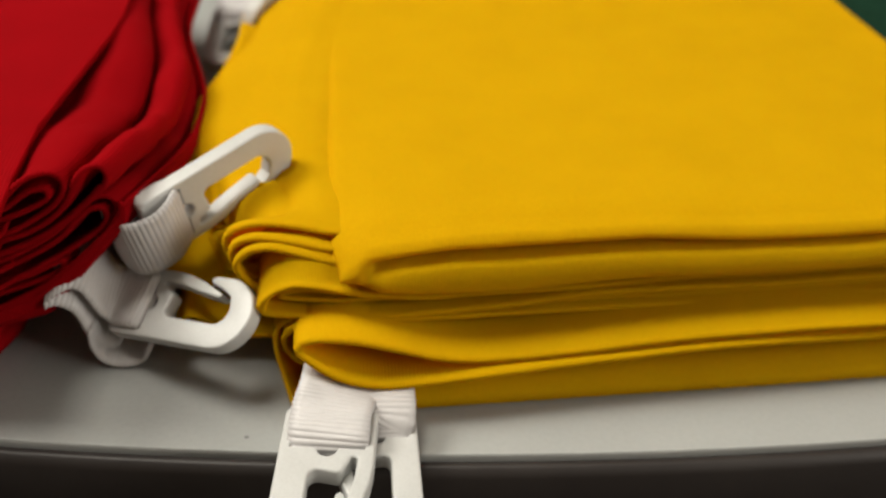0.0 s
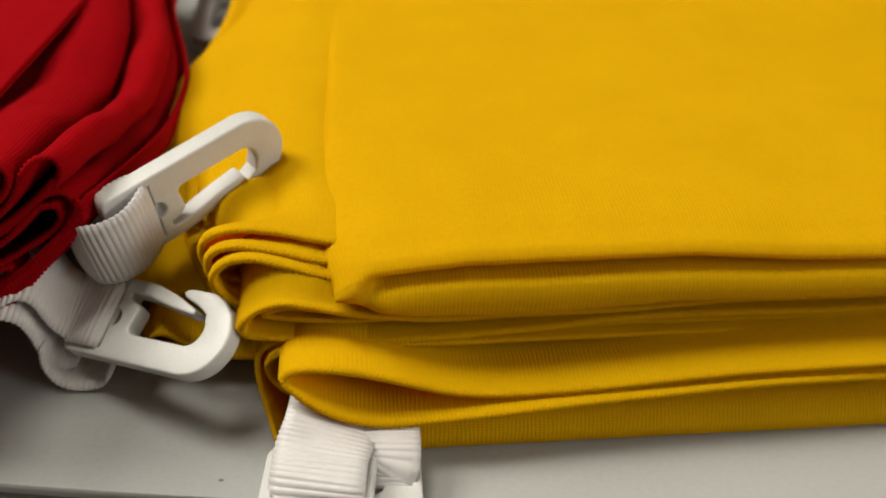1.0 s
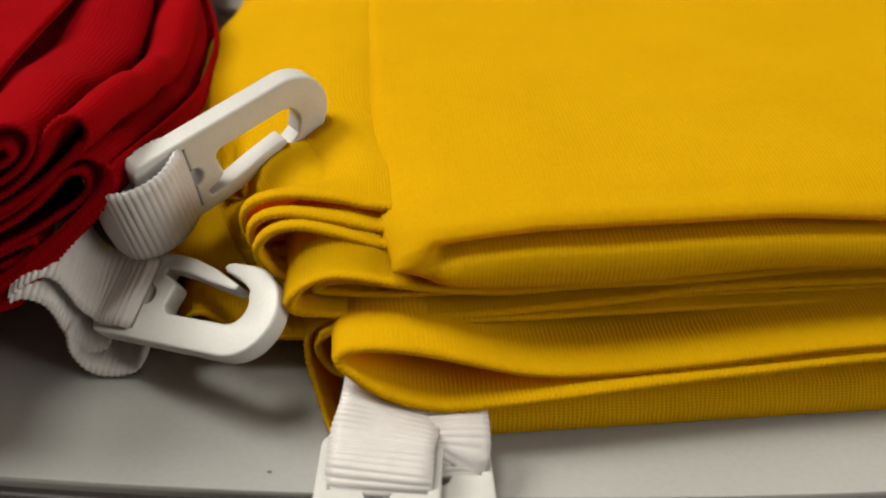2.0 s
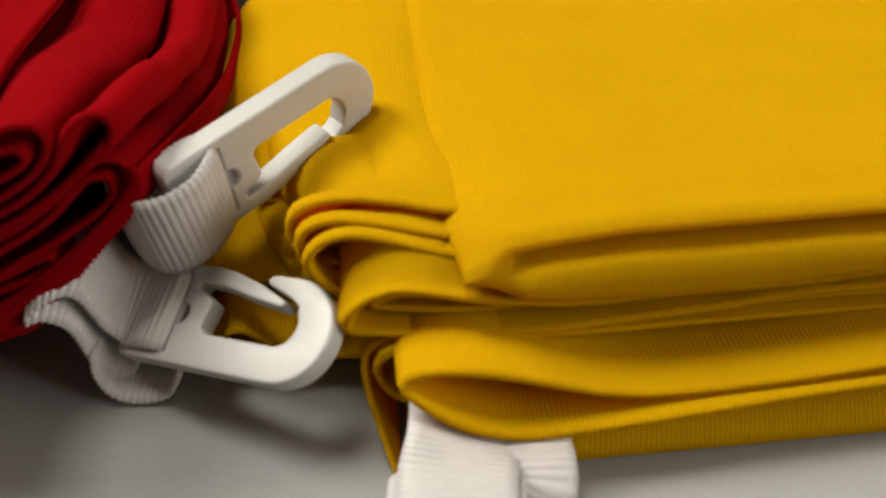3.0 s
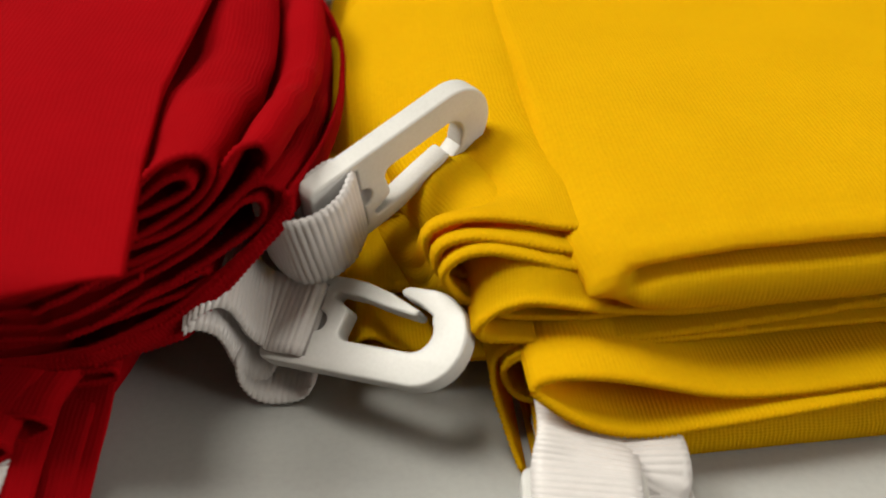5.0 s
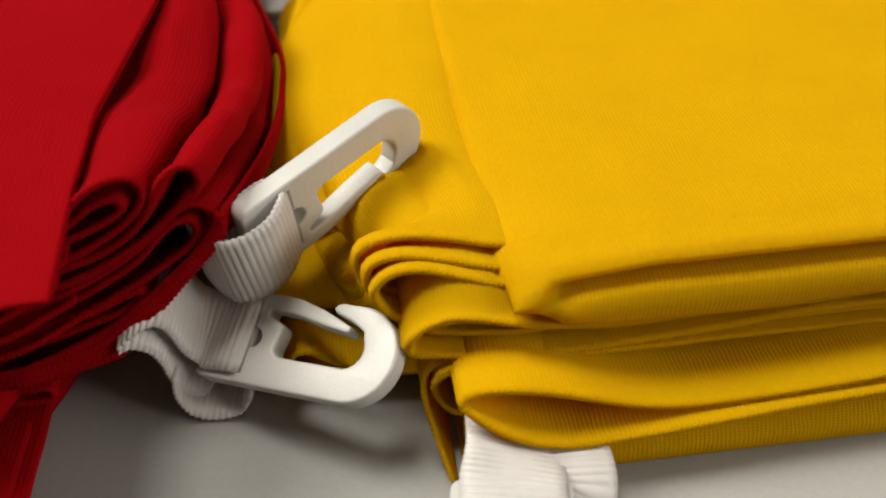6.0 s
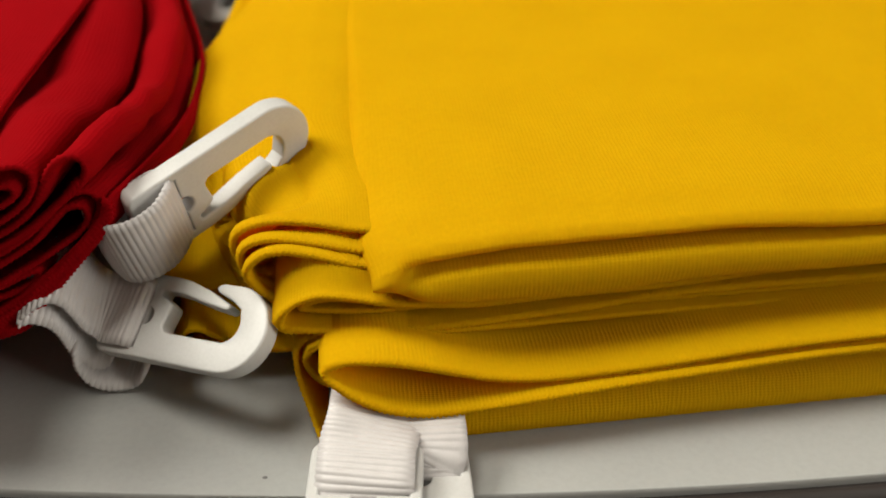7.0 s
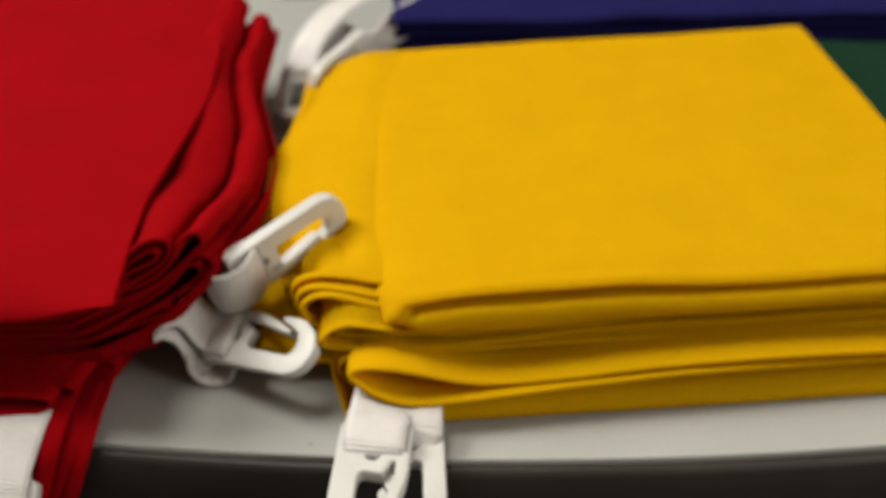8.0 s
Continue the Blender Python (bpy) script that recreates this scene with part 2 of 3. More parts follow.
def clip_mesh():
    """A moulded flag clip: base bar with tape slot, straight arm, round nose, open throat and a sprung gate."""
    outer = arc(1.8, -7.7, 1.8, 180, 270, 5) + arc(34, 0, 9.5, -90, 90, 22)
    outer += [(29.0, 9.5), (27.9, 9.2), (27.3, 8.4), (27.9, 7.7), (31.5, 6.6), (33.7, 5.6), (35.4, 4.6)]
    outer += arc(32.4, 0.9, 4.1, 35, -82, 9) + arc(18.3, -1.3, 1.9, -90, -180, 5) + arc(15.9, 2.5, 1.1, -10, 80, 4)
    outer += [(14.2, 4.5)] + arc(13.7, 5.5, 0.95, -120, -250, 5) + [(18.6, 6.1), (25.2, 4.8), (31.2, 4.0)] + arc(31.5, 4.7, 0.7, -90, 40, 4)
    outer += [(25.2, 7.7), (19.4, 9.1), (15.4, 9.5)] + arc(1.8, 7.7, 1.8, 90, 180, 5)
    slot = [(8.2, -7.6), (10.8, -7.6), (10.8, -2.2)] + arc(10.8, 0, 2.2, -80, 80, 7) + [(10.8, 2.2), (10.8, 7.6), (8.2, 7.6)]
    cu = bpy.data.curves.new("clip_outline", "CURVE")
    cu.dimensions, cu.fill_mode = "2D", "BOTH"
    cu.extrude, cu.bevel_depth, cu.bevel_resolution, cu.offset = 1.6 * MM, 0.6 * MM, 3, -0.5 * MM
    for pts in (outer, slot):
        sp = cu.splines.new("POLY")
        sp.points.add(len(pts) - 1)
        for p, (x, y) in zip(sp.points, pts):
            p.co = (x * MM, y * MM, 0, 1)
        sp.use_cyclic_u = True
    tmp = new("clip_outline", cu)
    me = bpy.data.meshes.new_from_object(tmp.evaluated_get(bpy.context.evaluated_depsgraph_get()))
    bpy.data.objects.remove(tmp)
    me.name = "clip"
    me.materials.clear()
    me.materials.append(WHITE)
    bm = bmesh.new()
    bm.from_mesh(me)
    bmesh.ops.remove_doubles(bm, verts=bm.verts, dist=1e-6)
    bm.to_mesh(me)
    bm.free()
    me.polygons.foreach_set("use_smooth", [True] * len(me.polygons))
    me.set_sharp_from_angle(angle=radians(35))
    return me


CLIP = clip_mesh()


def frame_of(origin, u, w, size=1.0):
    """The pose of a clip: its base at origin (mm), its length along u, its gate side along w."""
    u = Vector(u).normalized()
    w = Vector(w)
    w = (w - u * w.dot(u)).normalized()
    n = u.cross(w)
    m = Matrix((u, w, n)).transposed().to_4x4()
    return Matrix.Translation(Vector(origin) * MM) @ m @ Matrix.Scale(size, 4)


def clip_with_tape(parent, m, front, back, face=1, width=13.6, skew=0.0, label="white moulded plastic clip", shear=0.0, lead=None):
    """A clip under its flag, and the tape sewn to the flag that runs through its slot. front, back: (place, across) rows in mm."""
    clip = new("clip", CLIP)
    clip.parent = parent
    clip.matrix_world = m
    tagged(clip, label)
    lift = 3.0 * face
    inner = (lead if lead is not None else [(1.0, lift + 0.2 * face), (4.4, lift)]) + [(8.4, lift - 0.1 * face), (10.1, 0.9 * face), (9.9, -1.4 * face), (7.8, -lift), (2.0, -lift)]
    wdir = (m.to_3x3() @ Vector((0, 1, 0))).normalized()
    udir = (m.to_3x3() @ Vector((1, 0, 0))).normalized()
    path = [p for p, _ in front] + [tuple((m @ Vector((a * MM, 0, b * MM))) / MM) for a, b in inner] + [p for p, _ in back]
    side = [s for _, s in front] + [tuple(wdir + udir * skew)] * (len(inner) - 4) + [tuple(wdir)] * 4 + [s for _, s in back]
    webbing("strap", path, side, width, parent, "white ribbed tape", shear=shear)


# ---- room and table ----
def box(name, x0, x1, y0, y1, z0, z1, mat, label, category):
    bm = bmesh.new()
    bmesh.ops.create_cube(bm, size=1.0, matrix=Matrix.Translation(((x0 + x1) / 2, (y0 + y1) / 2, (z0 + z1) / 2)) @ Matrix.Diagonal((x1 - x0, y1 - y0, z1 - z0, 1)))
    me = bpy.data.meshes.new(name)
    bm.to_mesh(me)
    bm.free()
    me.materials.append(mat)
    return tagged(new(name, me), label, category, kind="structure")


box("floor", -2.6, 2.6, -2.6, 3.0, -0.84, -0.74, CARPET, "dark brown carpet floor", "floor")
box("ceiling", -2.6, 2.6, -2.6, 3.0, 1.76, 1.86, CEILING, "plain white painted ceiling", "ceiling")
# Walls stay out of view; their beige warms the bounce into the folds.
box("wall_south", -2.6, 2.6, -2.7, -2.6, -0.74, 1.76, PAINT, "unseen beige wall that warms the bounced light", "wall")
box("wall_north", -2.6, 2.6, 3.0, 3.1, -0.74, 1.76, PAINT, "unseen beige wall that warms the bounced light", "wall")
box("wall_west", -2.7, -2.6, -2.6, 3.0, -0.74, 1.76, PAINT, "unseen beige wall that warms the bounced light", "wall")
box("wall_east", 2.6, 2.7, -2.6, 3.0, -0.74, 1.76, PAINT, "unseen beige wall that warms the bounced light", "wall")

TABLE = Vector((0.055, 0.979, 0))


def lathe(rings, steps):
    """A bmesh turned from (radius, z) rings round the table's axis."""
    bm = bmesh.new()
    rows = []
    for r, z in rings:
        rows.append([bm.verts.new((TABLE.x + r * math.cos(2 * math.pi * k / steps), TABLE.y + r * math.sin(2 * math.pi * k / steps), z)) for k in range(steps)])
    for a, b in zip(rows, rows[1:]):
        for k in range(steps):
            bm.faces.new((a[k], a[(k + 1) % steps], b[(k + 1) % steps], b[k]))
    bm.faces.new(rows[0][::-1])
    bm.faces.new(rows[-1])
    bmesh.ops.recalc_face_normals(bm, faces=bm.faces)
    for f in bm.faces:
        f.smooth = len(f.verts) == 4
    return bm


table = thing("round_table", "round table with a pale grey laminate top and dark edge band", "table")
part("tabletop", lathe([(0.9965, -0.024), (0.9975, -0.012), (0.9975, -0.0012), (0.9974, -0.0002), (0.9972, 0.0)], 720), LAMINATE, table, "pale grey laminate")
part("edge_band", lathe([(0.99, -0.034), (0.9995, -0.033), (1.0015, -0.029), (1.002, -0.016), (1.0012, -0.004), (1.0002, -0.0016), (0.9988, -0.0012), (0.9984, -0.0022)], 720), RUBBER, table, "dark brown-grey edge band")
part("pedestal", lathe([(0.05, -0.72), (0.05, -0.03)], 48), STEEL, table)
part("base_plate", lathe([(0.34, -0.74), (0.34, -0.73), (0.33, -0.722), (0.06, -0.715)], 96), STEEL, table)
bm = bmesh.new()
bmesh.ops.create_icosphere(bm, subdivisions=2, radius=0.5 * MM, matrix=Matrix.Translation((-0.0198, -0.0111, 0.0)) @ Matrix.Diagonal((1.0, 0.8, 0.12, 1)))
part("mark", bm, MARK, table, "small dark speck")

# ---- yellow flag ----
yellow = thing("folded_flag", "bright yellow cloth flag folded into a thick square pile", "flag", "folded flags")
SLANT = 0.09


def slanted(points, y):
    """(x, z) or (x, z, extra y) rows of a front edge at depth y, which falls back to the right."""
    return [(p[0], y + SLANT * max(p[0], 0.0) + (p[2] if len(p) > 2 else 0.0), p[1]) for p in points]


def left_swell(amount, reach=22.0):
    """Layers reach further left halfway back."""
    return lambda v, x: -amount * smooth((v - 0.05) / 0.22) * (1 - 0.95 * smooth((v - 0.48) / 0.42)) * np.clip((reach - x) / (reach + 20), 0, 1) ** 1.5


def left_dip(amount):
    """Layers sag to the left of the top fold, a little behind the front."""
    return lambda v, x, z: smooth(v / 0.11) * ((amount + 7.5 * smooth((0.42 - v) / 0.2)) * smooth((-3 - x) / 19) - 0.7 * smooth((x + 9) / 6) * smooth((12 - x) / 6) + 0.5 * np.exp(-(((x + 5.5) / 1.3) ** 2)))


def nested_rise(v, x, z):
    """A layer swells up into the curl above it."""
    return -4.6 * smooth(v / 0.04) * smooth((9 - x) / 12) * smooth((z - 23.5) / 4)


def layer(points, y, mat, parent, back=178, side=None, thick=1.05, seam=True, amount=0.0006, seed=1.0, label="", name="fold_layer", n=170, dip=None):
    g = swept(slanted(points, y), back, n=n, amount=amount, size=0.035, seed=seed, side=side, dip=dip)
    ob = sheet(name, g, thick * MM, mat, parent, label)
    if seam:
        cord("hem_seam", g[:, 0], (0.3 + 0.31 * thick) * MM, 1.05 * MM, mat, parent)
    return ob


def stitching(points, y, inset, parent, mat, s0, s1, gap=2.3):
    """A row of short thread stitches along a hem, inset from its front edge."""
    c = spline(slanted(points, y), 1200)
    along = np.r_[0, np.cumsum(np.linalg.norm(np.diff(c, axis=0), axis=1))]
    bm = bmesh.new()
    for s in np.arange(s0, s1, gap):
        i = int(np.searchsorted(along, s))
        t = Vector(c[i + 1] - c[i - 1]).normalized()
        at = Vector(c[i]) + Vector((0, inset, 0)) + t.cross(Vector((0, 1, 0))) * 0.52
        m = Matrix.Translation(at * MM) @ t.to_track_quat("X", "Z").to_matrix().to_4x4() @ Matrix.Diagonal((0.75 * MM, 0.2 * MM, 0.2 * MM, 1))
        bmesh.ops.create_icosphere(bm, subdivisions=1, radius=1.0, matrix=m)
    return part("stitching", bm, mat, parent, "row of yellow stitches")


RIGHT = 186
HEM = [(-8.4, 19.9), (-6.4, 18.4, -1.2), (-2.2, 15.7, -2.4), (3, 13.1, -3), (9, 11.3, -3.2), (15, 10.9, -3.2), (25, 11.3, -3), (35, 12.1, -2.8), (52, 13, -2)]
stitching(HEM, -5.5, 3.2, yellow, YELLOW, 9, 60)
layer([(RIGHT, 16), (150, 16.4), (120, 17.2), (86, 16.5), (53, 14.9), (40, 14.4), (30, 14.6), (22, 15.9), (14.6, 18.3), (6.5, 21), (0.7, 22.4), (-4.2, 22.6), (-7.2, 21.8)] + HEM + [(69, 13.5, -1.6), (103, 14.4, -1), (150, 13), (RIGHT, 12.6)], -5.5, YELLOW, yellow, seed=3, thick=1.8, n=260)
layer([(RIGHT, 17.4, 4), (60, 17.6, 4), (24, 18.6, 2.5), (8, 20, 1), (-4, 20.8), (-10, 19.8), (-11.8, 16.2), (-9.6, 11.4), (-5, 9.2), (10, 8.8), (60, 9, 4), (RIGHT, 9, 4)], 3, YELLOW, yellow, seed=5)
layer([(RIGHT, 18.7, 4.6), (60, 18.8, 4.6), (24, 19.7, 3), (4, 20.6, 1), (-10, 20.6, 0), (-13.4, 18.2, -1), (-13.2, 13.5, -3), (-11.2, 7.5, -6), (-9.2, 2.6, -9.5), (-8.2, 0.9, -11)], 5, YELLOW, yellow, seed=7)
layer([(RIGHT, 23, 6), (97, 23.4, 6), (61, 23.2, 4.6), (36, 24.1, 3.2), (21, 24.9, 1.6), (9.8, 26.8, 0.6), (2.6, 28.4), (-4.5, 29.9), (-9.3, 30.3), (-13.2, 28.9), (-16.2, 26), (-16.6, 23.6), (-10.9, 22.5), (-0.3, 21.7), (14, 20.5, 1), (29, 20.1, 2.4), (45, 20.3, 3.4), (61, 21, 4.2), (98, 20.6, 4.6), (RIGHT, 20.4, 5)], 4, YELLOW, yellow, seed=9, thick=1.5, side=left_swell(14), dip=nested_rise, n=220)
layer([(RIGHT, 21.3, 5.6), (60, 21.2, 4.4), (20, 22.6, 2), (0, 24.3), (-8, 25), (-12, 25.4), (-13.2, 26.6), (-11, 27.6), (-4, 27.2), (10, 24.9, 1), (60, 21.7, 4.6), (RIGHT, 21.8, 5.8)], 7.0, YELLOW, yellow, seed=11, side=left_swell(14))
layer([(20, 24.6), (-6, 24.8), (-16, 26), (-21, 29.7), (-22, 33), (-19.5, 36), (-15, 37), (-8, 35.4), (-2, 33.4), (6, 32), (16, 30.6), (40, 29.6), (90, 29.2), (RIGHT, 29)], 9, YELLOW, yellow, seed=15, thick=1.6, side=left_swell(14), dip=left_dip(8))
layer([(10, 25.6), (-12, 26), (-19.5, 28), (-22.9, 32), (-22.6, 36), (-17.7, 38), (-8, 36.7), (-2, 35.2), (6, 34.2), (16, 32.8), (40, 31.6), (90, 31.2), (RIGHT, 31)], 11.5, YELLOW, yellow, seed=17, thick=1.6, side=left_swell(15), dip=left_dip(8))
layer([(0, 26.5), (-14, 27), (-21.5, 29), (-24.4, 33), (-24.2, 36.6), (-21.5, 38.6), (-15.8, 39.5), (-8, 38.5), (-2, 37.2), (6, 36.2), (16, 34.8), (40, 33.6), (90, 33.2), (RIGHT, 33)], 15, YELLOW, yellow, seed=19, thick=1.6, side=left_swell(16), dip=left_dip(8), name="inner_fold")
layer([(30, 26), (-16, 26), (-26, 26.6), (-30, 27.4), (-31.4, 26), (-29, 24.4), (-18, 24), (30, 23.5)], 39, YELLOW, yellow, seed=23, side=left_swell(6, 10))
layer([(-38.8, 5.6), (-37.8, 9), (-35.8, 12.2), (-33, 12.8), (-30, 11), (-26, 9), (-22, 7.4), (-14, 7), (30, 6.6)], 17, YELLOW, yellow, seed=25, thick=1.0)
layer([(-36, 2), (-30, 5.5), (-20, 6.5), (30, 6.5)], 20, YELLOW, yellow, seed=27)


def wrap_grid(profile, xs, lift, front_shift, ends, back_slant=0.17):
    """A front fold: a (y, z) profile in mm drawn along x. lift(x, y): a change of height; ends: pinch to the left."""
    p = spline(profile, 110)
    g = np.empty((len(xs), len(p), 3))
    for i, x in enumerate(xs):
        y = p[:, 0] + front_shift(x) * np.clip((70 - p[:, 0]) / 70, 0, 1)
        y += back_slant * (x - 100) * smooth((p[:, 0] - 90) / 110)
        g[i] = np.stack([np.full(len(p), x), y, p[:, 1] + lift(x, p[:, 0])], 1)
        g[i] = ends(x, g[i])
    return g * MM


g = wrap_grid([(120, 24.5), (70, 24.6), (48, 24.2), (39, 21.6), (32, 17.8), (28.6, 15.6), (29.4, 14.2), (36, 13.8), (100, 13)], np.linspace(-41, -4, 50),
              lambda x, y: (-0.14 * (x + 37) + 0.5 * math.sin(0.4 * x)) * np.clip((50 - y) / 14, 0, 1), lambda x: 0.12 * (x + 37), lambda x, q: q, 0.0)
sheet("hem_flap", ripple(g, 0.0006, 0.02, 29.0), 1.0 * MM, YELLOW, yellow)
XS = np.r_[np.linspace(0.4, 9, 30), np.linspace(9.6, 40, 60), np.linspace(42, RIGHT, 80)]


def top_fold():
    """The top of the pile: the cloth rolls under along the front, runs back into a hollow and out again into the second fold; both
    are one rounded edge at the left, where the hollow ends."""
    rows = []
    for x in XS:
        lip = np.interp(x, [0, 6, 10, 15, 26, 40, 70, 100, RIGHT], [33.2, 35, 36.4, 37.2, 38.4, 38.9, 39.0, 37.6, 36.4])
        z2 = np.interp(x, [0, 6, 13, 26, 56, 100, RIGHT], [32.4, 32.6, 34.0, 35.0, 35.4, 35.0, 34.0])
        bot = np.interp(x, [0, 2, 9, 17, 28, 42, 70, RIGHT], [30.4, 29.4, 28.2, 27.3, 27.1, 27.4, 28.4, 28.8])
        crest = np.interp(x, [0, 4, 10, 26, 40, 70, 100, RIGHT], [36.6, 38.2, 40.0, 42.0, 42.6, 42.6, 41.6, 40.4])
        f = 4 + SLANT * x
        d = 0.4 + 30 * smooth((x - 5) / 24)
        mid = (lip + z2) / 2
        back = 0.17 * (x - 100)
        prof = [(205 + back, 33), (199 + back, 36.2), (150 + back * 0.6, 37.4), (56 + SLANT * x, 40 - 0.2 * (42 - crest)), (26 + SLANT * x, crest - 0.3), (13 + SLANT * x, crest), (f + 5, crest - 0.9), (f + 1.6, (crest + lip) / 2 + 0.5),
                (f, lip + 0.9), (f + 0.7, lip - 0.1), (f + 2 + d * 0.4, mid + 0.55), (f + 2 + d, mid), (f + 1.4 + d * 0.4, mid - 0.55), (f + 0.2, z2), (f - 1.5, z2 - 0.9),
                (f - 2.3, (z2 + bot) / 2), (f - 1.5, bot + 1.0), (f + 2, bot), (34 + SLANT * x, bot - 0.4), (190, 26)]
        w = np.linspace(0.18, math.pi - 0.2, 12)
        bulge = np.stack([f + 4.5 - 6.8 * np.sin(w), (crest + bot) / 2 + (crest - bot) / 2 * np.cos(w)], 1)
        parted = smooth((x - 3.5) / 7)
        prof = np.array(prof)
        prof[6:18] = bulge + (prof[6:18] - bulge) * parted
        q = bends(prof, 9)
        turn = 8.5 - 5.9 * smooth((q[:, 0] - 8) / 30)
        k = np.sqrt(np.clip(1 - (np.clip(turn + XS[0] - x, 0, None) / turn) ** 2, 0, 1))
        centre = np.interp(q[:, 0], [0, 14, 40, 200], [31.0, 33.6, 35.4, 33.6])
        z = centre + (q[:, 1] - centre) * k
        rows.append(np.stack([x - (-0.8 + 3.0 * smooth((q[:, 0] - 2) / 16)) * smooth((24 - x) / 24), q[:, 0] + 1.6 * (1 - k) * smooth((14 - q[:, 0]) / 10), z], 1))
    return np.stack(rows) * MM


sheet("top_fold", ripple(ripple(top_fold(), 0.0009, 0.05, 2.0), 0.0003, 0.016, 4.0), 0.9 * MM, YELLOW, yellow, "smooth yellow top fold")
g = wrap_grid([(190, 8.2), (30, 8.2), (2, 7.8), (-2.6, 6.6), (-4.4, 4.4), (-3.6, 2.0), (0, 0.9), (60, 0.75), (190, 0.75)], np.linspace(-6, RIGHT, 100), lambda x, y: 0 * y, lambda x: 0.075 * x, lambda x, q: q)
sheet("bottom_fold", ripple(g, 0.0003, 0.04, 8.0), 0.9 * MM, YELLOW, yellow)

clip_with_tape(yellow, frame_of((-0.6, -13.4, 7.9), (-0.11, -1, -0.07), (1, 0, 0.03), 1.05),
               [((1.4, 12, 8.4), (1, 0.1, -0.4)), ((1.2, 0, 10.2), (1, 0.06, -0.42)), ((0.8, -7, 11.6), (1, 0.02, -0.34)), ((0.2, -11.4, 11.9), (1, -0.06, -0.2))],
               [((2.4, -6, 4.6), (1, 0, 0)), ((2.8, 4, 4.4), (1, 0, 0))], width=17.4, skew=0.12, shear=0.7, lead=[(2.4, 3.9), (6, 3.5)])
clip_with_tape(yellow, frame_of((8.6, -7.8, 4.2), (0.0, -1, -0.03), (-1, 0, 0.02), 0.95),
               [((10, 12, 7.2), (-1, 0, 0)), ((10, 2, 8.4), (-1, 0, 0)), ((10, -6, 9.6), (-1, 0, 0)), ((10, -11, 9.8), (-1, 0, 0)), ((9.8, -14.4, 8.4), (-1, 0, 0))],
               [((9.6, 0, 1.7), (-1, 0, 0)), ((9.6, 10, 1.6), (-1, 0, 0))], face=-1, width=15.0, lead=[])

# ---- red flag ----
red = thing("folded_flag", "deep red cloth flag in a loose folded pile", "flag", "folded flags")


def red_layer(points, seed, seam=True, thick=1.05, back=215, swell=9.0, rise=1.0, forward=0.0):
    side = lambda v, x: swell * np.sin(math.pi * min(1, v * 0.95) ** 0.7) * (1 - 1.2 * smooth((v - 0.35) / 0.4)) * np.clip((x + 95) / 40, 0, 1)
    rows = [(x, max(17 + 0.3 * (x + 59), 10.5) + (r[0] if r else 0.0) - forward * float(smooth((-66 - x) / 14)), z) for x, z, *r in points]
    g = swept(rows, back, n=160, amount=0.0008, size=0.03, seed=seed, side=side, ease=rise, dip=lambda v, x, z: 9.0 * smooth(v / 0.3) * smooth((x + 74) / 22))
    far = smooth(np.linspace(0, 1, g.shape[1]) / 0.3)[None, :, None]
    g = g + (ripple(ripple(g, 0.0028, 0.026, 31.0 + 0.05 * seed), 0.0016, 0.011, seed) - g) * far
    ob = sheet("fold_layer", g, thick * MM, RED, red)
    if seam:
        cord("hem_seam", g[:, 0], 0.74 * thick * MM, 1.05 * MM, RED, red)
    return ob


red_layer([(-120, 36), (-90, 39), (-74, 44.2), (-70.2, 45.4), (-67.2, 47.5), (-64.6, 48.5), (-62.6, 48.2), (-62, 46.6), (-63.9, 44.9), (-67.6, 43.5), (-71, 42.6), (-90, 38), (-120, 34)], 31)
red_layer([(-120, 38), (-90, 41), (-73, 46), (-69.9, 47.8), (-67.4, 50), (-64.3, 51.4), (-61.2, 51.4), (-59.2, 49.8), (-59, 47.2), (-60.5, 44.4), (-63.1, 42.2), (-66.9, 40.2), (-72, 38.4), (-90, 34), (-120, 31)], 33)
red_layer([(-120, 28), (-90, 31), (-73, 36.8), (-66.7, 38.4), (-61.7, 41.2), (-58.4, 45), (-56.8, 48.6), (-55.1, 50.9), (-52.9, 52.2), (-50.8, 51.4), (-50, 49), (-51.1, 46.4), (-54.5, 43.6), (-57.9, 41), (-62.4, 38), (-67.3, 35.6), (-73.1, 33.8), (-90, 29), (-120, 26)], 35, rise=0.95)
red_layer([(-120, 22), (-90, 26), (-74, 31.4), (-67.1, 34), (-61.4, 37.2), (-57.4, 40.5), (-54.6, 43.2), (-51.8, 44.3), (-49.6, 43.5), (-48.6, 41), (-49.6, 38.3), (-51.3, 36.4)], 37)
red_layer([(-120, 20), (-90, 24), (-72, 29.8), (-62.3, 34), (-59.2, 36.8), (-55.8, 40.2), (-53.6, 41.3), (-51.6, 40.9), (-51, 38.5), (-52.8, 35.6), (-56.2, 33.4), (-60.8, 30.7), (-65.3, 28.8), (-70, 27), (-90, 22), (-120, 19)], 39)
red_layer([(-120, 24.6), (-90, 28), (-73, 33.2), (-66, 35.6), (-60.6, 38.6), (-56.6, 41.8), (-53.4, 44.8), (-51.2, 47.2)], 47)
red_layer([(-120, 18), (-90, 21), (-72, 26), (-66, 27.8), (-62, 29.2), (-60.4, 28.8), (-61.6, 27.4), (-67, 25), (-90, 19.5), (-120, 17)], 48)


